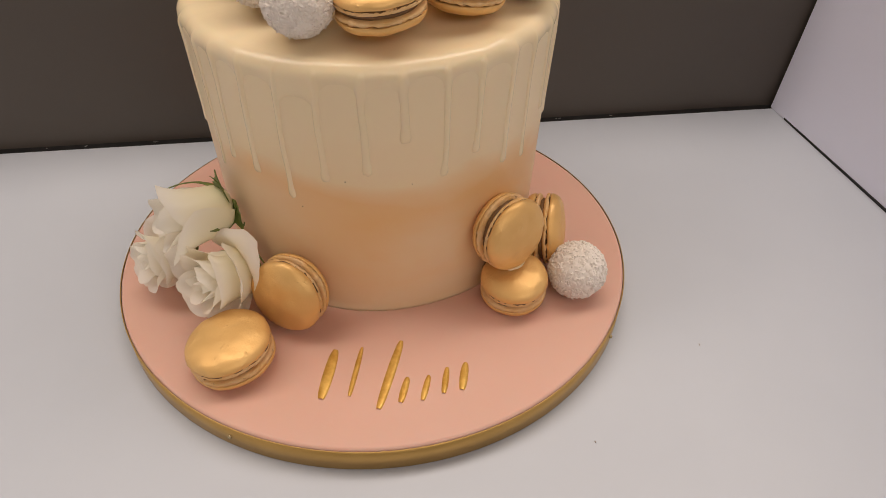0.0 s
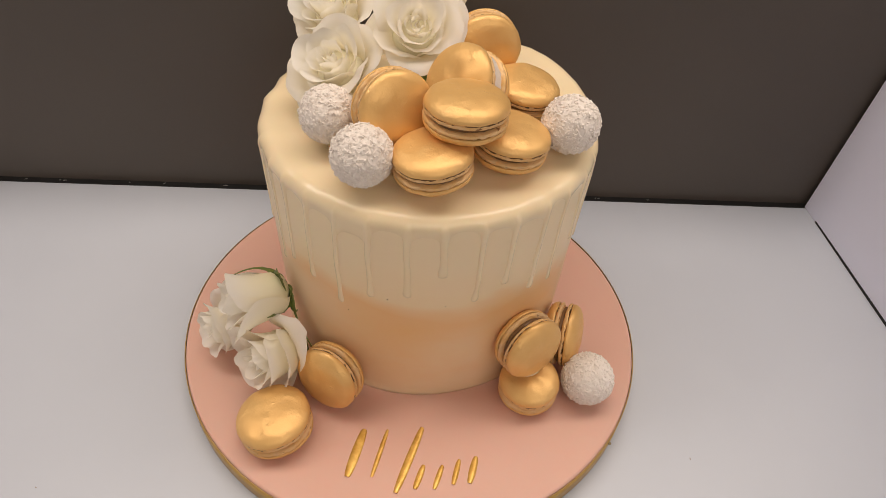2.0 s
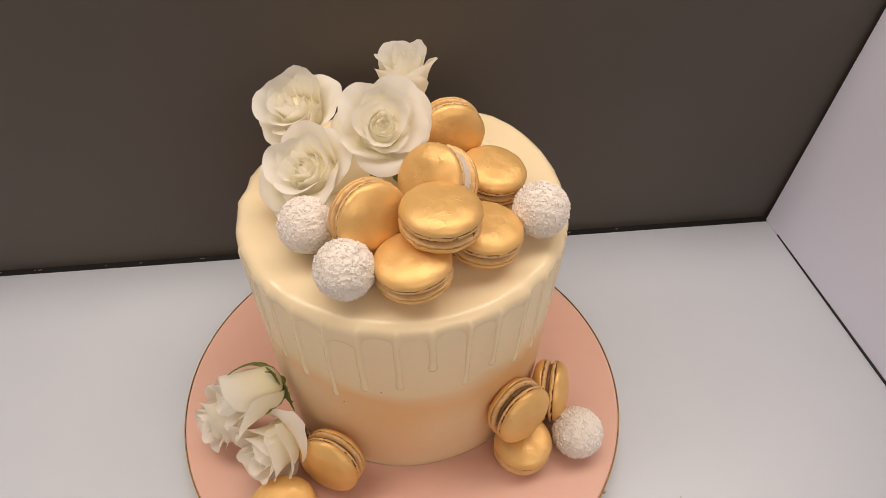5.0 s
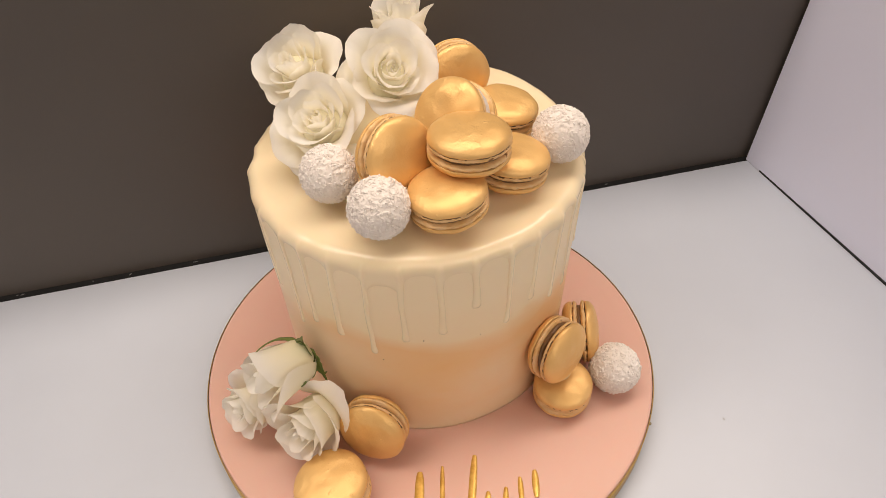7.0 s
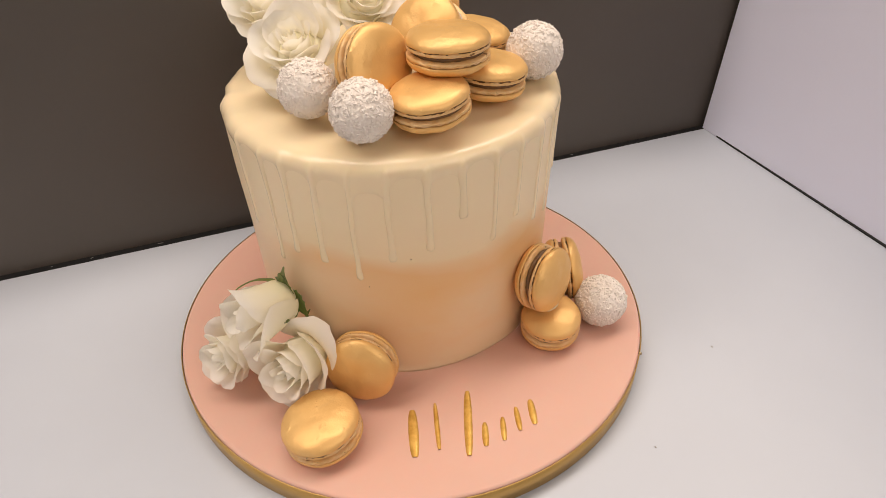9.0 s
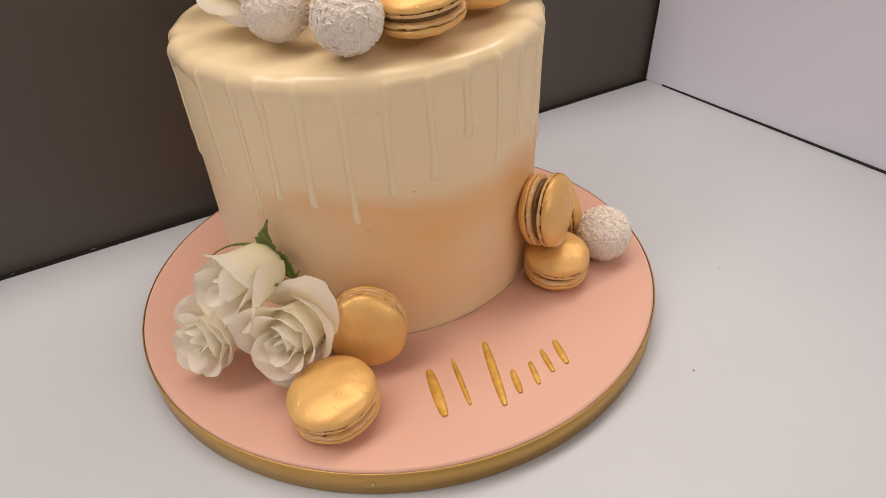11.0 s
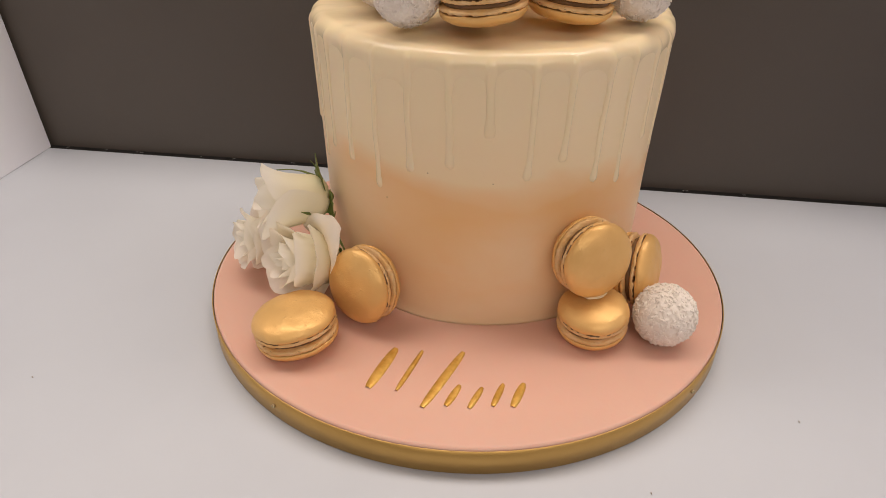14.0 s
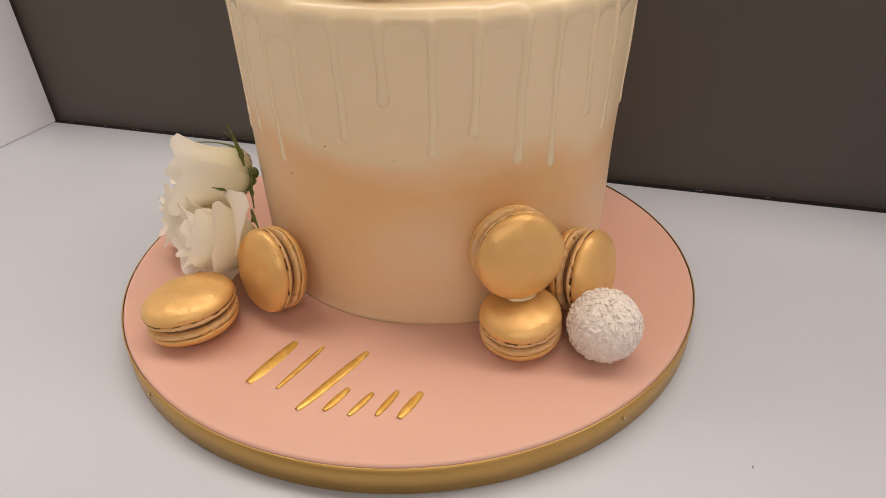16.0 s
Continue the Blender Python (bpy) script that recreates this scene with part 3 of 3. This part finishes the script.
# ---- coconut balls ----
def coconut_ball(place, radius, seed, label):
    ob = thing("coconut_ball", place, Matrix.Identity(4), label, "coconut sweet", "coconut balls")
    rng = random.Random(seed)
    bm = bmesh.new()
    bmesh.ops.create_icosphere(bm, subdivisions=6, radius=radius * 0.978)
    drift = Vector((seed * 7.0, 0, 0))
    for v in bm.verts:
        near = noise.voronoi(v.co * 330 + drift)[0]
        fine = noise.voronoi(v.co * 760 + drift)[0]
        v.co *= 1 + 0.06 * (0.5 - min(1.0, near[0])) + 0.03 * (0.4 - min(1.0, fine[0])) + 0.02 * noise.noise(v.co * 260)
    part("core", bm, COCONUT, ob)
    verts, faces = [], []
    for _ in range(1500):
        d = Vector((rng.gauss(0, 1), rng.gauss(0, 1), rng.gauss(0, 1))).normalized()
        t = d.orthogonal().normalized()
        t.rotate(Matrix.Rotation(rng.uniform(0, 6.28), 3, d))
        t = (t + d * (rng.uniform(0.6, 1.3) if rng.random() < 0.12 else rng.uniform(-0.4, 0.4))).normalized()
        s = d.cross(t).normalized()
        s.rotate(Matrix.Rotation(rng.uniform(-0.6, 0.6), 3, t))
        n = t.cross(s).normalized()
        c = d * radius * (rng.uniform(0.965, 0.992) + 0.02 * noise.noise(d * 5.0))
        lx, wy, hz = rng.uniform(0.0006, 0.0014), rng.uniform(0.0004, 0.0008), rng.uniform(0.0002, 0.00035)
        bend = n * rng.uniform(-0.0005, 0.0005)
        b = len(verts)
        for sx, sy in ((-1, 0.5), (-0.35, 1.0), (0.35, 0.9), (1, 0.35)):
            mid = c + t * (sx * lx) + bend * (1 - sx * sx)
            wide = s * (sy * wy)
            up = n * hz * (1 if abs(sx) < 0.5 else 0.55)
            verts += [mid - wide - up, mid + wide - up, mid + wide * 0.8 + up, mid - wide * 0.8 + up]
        for i in range(3):
            for j in range(4):
                faces.append((b + 4 * i + j, b + 4 * i + (j + 1) % 4, b + 4 * i + 4 + (j + 1) % 4, b + 4 * i + 4 + j))
        faces += [(b + 3, b + 2, b + 1, b), (b + 12, b + 13, b + 14, b + 15)]
    flakes = mesh_object("coconut_coating", verts, faces, COCONUT, ob, "shredded white coconut flakes", smooth=False)
    flakes["kind"] = "stuff"
    return ob


coconut_ball((0.1102, -0.0580, 0.0315), 0.0165, 1, "white coconut-coated ball on the pink board")
coconut_ball((-0.0487, -0.0040, 0.1850), 0.0153, 2, "white coconut-coated ball on the cake beside roses")
coconut_ball((-0.0289, -0.0385, 0.1850), 0.0158, 3, "white coconut-coated ball on the cake's front")
coconut_ball((0.0797, -0.0040, 0.1845), 0.0157, 4, "white coconut-coated ball near the cake's rim")


# ---- roses ----
def petal_profile(lean, roll, steps=24):
    """Points (r, z) along a petal's middle, from its base: out, up at lean degrees from upright, then rolled outwards."""
    r = z = 0.0
    pts = [(0.0, 0.0)]
    for i in range(steps):
        s = (i + 0.5) / steps
        if s < 0.36:
            k = s / 0.36
            phi = 90 + (lean - 90) * k * k * (3 - 2 * k)
        else:
            phi = lean + roll * max(0.0, (s - 0.55) / 0.45) ** 1.6
        r += math.sin(radians(phi)) / steps
        z += math.cos(radians(phi)) / steps
        pts.append((r, z))
    return pts


def petal(parent, azimuth, reach, height, span, lean, roll, seed, size, wave, tip, wind):
    """One petal: a thin spoon-shaped sheet with a rolled, gently waved rim."""
    rng = random.Random(seed)
    nu, nv = 25, 17
    prof = petal_profile(lean, roll)
    steps = len(prof) - 1
    cup = max(0.05, prof[int(steps * 0.6)][0])
    tall = max(z for r, z in prof)
    o = Vector((rng.uniform(0, 99), rng.uniform(0, 99), 0))
    slant, dip = rng.uniform(-0.15, 0.15), rng.uniform(-0.06, 0.06)
    pts = []
    for j in range(nv):
        for i in range(nu):
            u, v = i / (nu - 1) * 2 - 1, j / (nv - 1)
            s = v * (1 - 0.30 * abs(u) ** 2.6 + dip * u) * (1 + tip * math.exp(-(u / 0.16) ** 2) * v)
            s = min(0.9999, max(0.0, s * 0.96))
            k = int(s * steps)
            f = s * steps - k
            r = prof[k][0] + (prof[k + 1][0] - prof[k][0]) * f
            z = prof[k][1] + (prof[k + 1][1] - prof[k][1]) * f
            rho, z = reach * r / cup, height * z / tall
            rho *= 1 + wind * u * v
            rho += size * (0.10 * abs(u) ** 5 * v * v * (roll / 90) + wave * v ** 1.5 * noise.noise(Vector((u * 1.3, v * 1.4, 0)) + o))
            z += size * wave * v ** 2 * (0.7 * noise.noise(Vector((u * 1.5, v, 7)) + o) + 0.35 * noise.noise(Vector((u * 4.5, v * 2, 3)) + o))
            rho += size * 0.022 * v ** 6 * noise.noise(Vector((u * 6.0, 0, 11)) + o)      # crinkled rim
            ang = azimuth + u * span * (0.35 + 0.65 * math.sin(min(1.0, s / 0.6) * math.pi / 2)) + slant * v * v
            pts.append((rho * math.cos(ang), rho * math.sin(ang), z))
    uv = [(i / (nu - 1), j / (nv - 1)) for j in range(nv) for i in range(nu)]
    faces = [(j * nu + i, j * nu + i + 1, (j + 1) * nu + i + 1, (j + 1) * nu + i) for j in range(nv - 1) for i in range(nu - 1)]
    return mesh_object("petal", pts, faces, PETAL, parent, uvs=uv)


def sepal(parent, frame_of, bends, width, out, seed):
    """A pointed green sepal through three points in the room; frame_of is the flower's own frame, out the side it faces."""
    n, verts = 14, []
    a, b, c = (Vector(p) for p in bends)
    b = 2 * b - 0.5 * (a + c)
    face = Vector(out).normalized()
    back = frame_of.inverted()
    for k in range(n + 1):
        t = k / n
        p = a * (1 - t) ** 2 + b * 2 * t * (1 - t) + c * t * t
        d = ((b - a) * (1 - t) + (c - b) * t).normalized()
        side = d.cross(face).normalized()
        up = side.cross(d).normalized()
        w = width * (0.35 + 0.65 * math.sin(math.pi * min(1, t * 1.25 + 0.12))) * (1 - t) ** 0.75 + 0.0002
        w *= 1 + 0.18 * math.sin(k * 2.4 + seed)
        for s, lift in ((-1, 0.18), (-0.5, 0.03), (0, -0.10), (0.5, 0.03), (1, 0.18)):
            verts.append(p + side * (s * w) + up * (lift * w + 0.0003))
    m = len(verts)
    verts += [v - face * 0.0005 for v in verts]
    faces = []
    for k in range(n):
        for s in range(4):
            q = k * 5 + s
            faces += [(q, q + 1, q + 6, q + 5), (m + q + 5, m + q + 6, m + q + 1, m + q)]
    loop = [0, 1, 2, 3, 4] + [k * 5 + 4 for k in range(1, n + 1)] + [n * 5 + s for s in (3, 2, 1, 0)] + [k * 5 for k in range(n - 1, 0, -1)]
    faces += [(p, m + p, m + q, q) for p, q in zip(loop, loop[1:] + loop[:1])]
    return mesh_object("sepal", [back @ v for v in verts], faces, LEAF, parent, "narrow green sepal")


def rose(base, axis, size, depth, bloom, seed, label, sepals=(), ruffle=1.0, hang=()):
    """A rose with its base at base, opening along axis; size is its outer radius, depth its height, bloom 0 (bud) to 1 (open)."""
    turned = upright(axis)
    ob = thing("rose", base, turned, label, "rose", "white roses")
    rng = random.Random(seed)
    count = 9 + round(11 * bloom) + len(hang)
    turn = rng.uniform(0, 6.28)
    last = petal_profile(4 + 34 * bloom, 25 + 85 * bloom)
    spread = last[22][0] / last[14][0]
    for k in range(count):
        t = k / (count - 1)
        lean = -12 + (16 + 34 * bloom) * t ** 1.5 + rng.uniform(-4, 4) * t
        roll = (8 + (17 + 85 * bloom) * t ** 1.3) * rng.uniform(0.7, 1.25)
        reach = size * (0.05 + (1.0 / spread - 0.05) * t ** 1.15) * rng.uniform(0.95, 1.04)
        high = depth * (0.84 + 0.16 * min(1.0, t * 2.5)) * (1 - 0.42 * bloom * max(0.0, t - 0.4) / 0.6) * rng.uniform(0.95, 1.04)
        azimuth = turn + k * 2.39996 + rng.uniform(-0.15, 0.15)
        if k >= count - len(hang):                     # the last petals hang open
            *to, open_by = hang[k - count]
            lean, high = lean + open_by, high * (0.9 - 0.0075 * open_by)
            way = turned.to_3x3().inverted() @ Vector(to)
            azimuth = math.atan2(way.y, way.x)
        petal(ob, azimuth, reach, high, (2.05 - 0.95 * t) * rng.uniform(0.94, 1.06), lean, roll,
              rng.randrange(10 ** 6), size, ruffle * (0.04 + 0.09 * t), rng.choice((0.0, 0.05, 0.09)) * (0.4 + t), 0.10 * (1 - 0.5 * t))
    # added solid that fills the hollows between petals, so they don't go dark
    outline = [(0.10, 0.02), (0.44, 0.14), (0.46, 0.32), (0.36, 0.50), (0.24, 0.62), (0.12, 0.68), (0.01, 0.70)]
    lathe("heart", [(r * size, z * depth) for r, z in outline], 40, HEART_PLUG, ob, "cream plug in the rose's heart, added to keep petal gaps bright",
          wobble=lambda a, i, r, z: (r * (1 + 0.05 * math.sin(3 * a + i)), z))
    bm = bmesh.new()
    bmesh.ops.create_uvsphere(bm, u_segments=16, v_segments=10, radius=0.0029, matrix=Matrix.Translation((0, 0, -0.0005)) @ Matrix.Diagonal((1.1, 1.1, 0.9, 1)))
    hip = part("hip", bm, LEAF, ob, "green rose hip")
    for k, (bends, width, out) in enumerate(sepals):
        sepal(hip, Matrix.Translation(base) @ turned, bends, width, out, seed + k)
    return ob


def along(centre, axis, back):
    return tuple(Vector(centre) - Vector(axis).normalized() * back)


AWAY = (-0.75, -0.62, 0.25)                  # from the cake's side towards the roses lying there
UPPER_SEPALS = (
    (((-0.0800, -0.0235, 0.0720), (-0.0810, -0.0275, 0.0860), (-0.0798, -0.0350, 0.0995)), 0.0072, AWAY),
    (((-0.0800, -0.0215, 0.0725), (-0.0940, -0.0150, 0.0780), (-0.1085, -0.0250, 0.0825)), 0.0028, (-0.1, 0.3, 0.95)),
    (((-0.0790, -0.0235, 0.0660), (-0.0815, -0.0350, 0.0640), (-0.0868, -0.0470, 0.0700)), 0.0055, (0.2, -0.8, 0.5)),
    (((-0.0780, -0.0240, 0.0690), (-0.0745, -0.0310, 0.0640), (-0.0712, -0.0370, 0.0550)), 0.0075, AWAY),
    (((-0.0800, -0.0250, 0.0800), (-0.0815, -0.0290, 0.0880), (-0.0835, -0.0330, 0.0945)), 0.0008, AWAY),
    (((-0.0765, -0.0260, 0.0640), (-0.0752, -0.0290, 0.0690), (-0.0751, -0.0305, 0.0750)), 0.0008, AWAY),
    (((-0.0735, -0.0330, 0.0600), (-0.0715, -0.0350, 0.0630), (-0.0705, -0.0370, 0.0665)), 0.0008, AWAY),
)
LOWER_SEPALS = (
    (((-0.0735, -0.0370, 0.0500), (-0.0680, -0.0430, 0.0525), (-0.0620, -0.0490, 0.0460)), 0.0036, AWAY),
    (((-0.0690, -0.0400, 0.0440), (-0.0660, -0.0440, 0.0400), (-0.0640, -0.0490, 0.0340)), 0.0034, AWAY),
)
MIDDLE_SEPALS = (
    (((-0.0050, 0.0560, 0.1950), (0.0010, 0.0260, 0.1905), (0.0070, 0.0120, 0.1935)), 0.0036, (0.0, -0.3, 0.95)),
    (((-0.0060, 0.0560, 0.1950), (-0.0110, 0.0270, 0.1890), (-0.0130, 0.0130, 0.1900)), 0.0036, (0.0, -0.3, 0.95)),
)
ROSES = [
    # centre of bloom, axis, radius, depth, bloom, seed, label, ruffle, sepals, where the last petals hang
    ((-0.0550, 0.0735, 0.2065), (-0.36, -0.36, 0.86), 0.0280, 0.036, 0.62, 11, "open white rose on the cake's back edge", 1.6, (), ((-0.7, -0.5, -0.4, 24), (0.7, 0.2, 0.1, 24))),
    ((-0.0485, 0.0270, 0.1970), (-0.34, -0.45, 0.83), 0.0300, 0.036, 0.62, 12, "open white rose lying on the cake's top", 1.5, (), ((0.8, 0.1, 0.3, 26), (-0.7, -0.1, -0.5, 24), (-0.3, -0.8, -0.4, 24))),
    ((-0.0040, 0.0425, 0.2120), (0.05, -0.66, 0.75), 0.0308, 0.034, 0.92, 13, "wide open creamy white rose among macarons", 1.2, MIDDLE_SEPALS, ((-0.8, 0.35, 0.2, 40), (0.7, 0.2, 0.2, 24))),
    ((0.0135, 0.0960, 0.2135), (0.04, 0.10, 0.99), 0.0225, 0.043, 0.34, 14, "half-open white rosebud standing at the back", 1.0, (), ()),
    ((-0.1010, -0.0325, 0.0705), (-0.88, -0.44, 0.14), 0.0240, 0.042, 0.20, 15, "half-open white rose leaning on the cake's side", 0.5, UPPER_SEPALS, ()),
    ((-0.0880, -0.0580, 0.0455), (-0.70, -0.66, 0.27), 0.0300, 0.041, 0.44, 16, "open white rose lying on the pink board", 0.5, LOWER_SEPALS, ((0.5, -0.3, 0.3, 8), (0.45, 0.2, 0.85, 58), (-0.4, -0.3, -0.8, 30))),
    ((-0.1215, -0.0300, 0.0410), (-0.80, -0.55, 0.20), 0.0235, 0.033, 0.50, 17, "small ruffled white rose lying on the pink board", 1.5, (), ((-0.3, 0.2, -0.7, 24), (-0.4, 0.6, 0.5, 30))),
]
for c, ax, size, depth, bloom, seed, label, ruffle, sepals, hang in ROSES:
    rose(along(c, ax, depth * 0.6), ax, size, depth, bloom, seed, label, sepals, ruffle, hang)


# ---- crumbs and chips ----
def scrap(name, place, size, material, label, category, seed):
    rng = random.Random(seed)
    bm = bmesh.new()
    bmesh.ops.create_icosphere(bm, subdivisions=1, radius=1.0)
    for v in bm.verts:
        v.co = Vector((v.co.x * size[0], v.co.y * size[1], v.co.z * size[2])) * rng.uniform(0.7, 1.2)
    ob = part(name, bm, material)
    ob.matrix_world = Matrix.Translation(place) @ Matrix.Rotation(rng.uniform(0, 6.28), 4, "Z")
    return tagged(ob, label, category)


for k, (x, y) in enumerate(((0.098, -0.150), (0.176, -0.095), (-0.215, -0.120))):
    scrap("crumb", (x, y, 0.0003), (0.0009, 0.0004, 0.0003), CRUMB, "tiny brown crumb on the white tabletop", "crumb", k)
for k, place in enumerate(((-0.0377, -0.0533, 0.0864), (-0.0154, -0.0620, 0.1057), (0.0164, -0.0636, 0.1032))):
    scrap("speck", place, (0.0004, 0.0004, 0.0003), FILLING, "tiny brown speck stuck to the cake's side", "speck", 50 + k)
rng = random.Random(9)
for k, x in enumerate((-0.365, -0.330, -0.302, -0.298, -0.244, -0.215, -0.163, 0.158, 0.161, 0.205)):
    scrap("paint_chip", (x, BACK + 0.003, 0.0), (rng.uniform(0.0008, 0.0028), 0.0005, 0.0003), CHIP, "pale chip on the black gap strip", "paint chip", 20 + k)
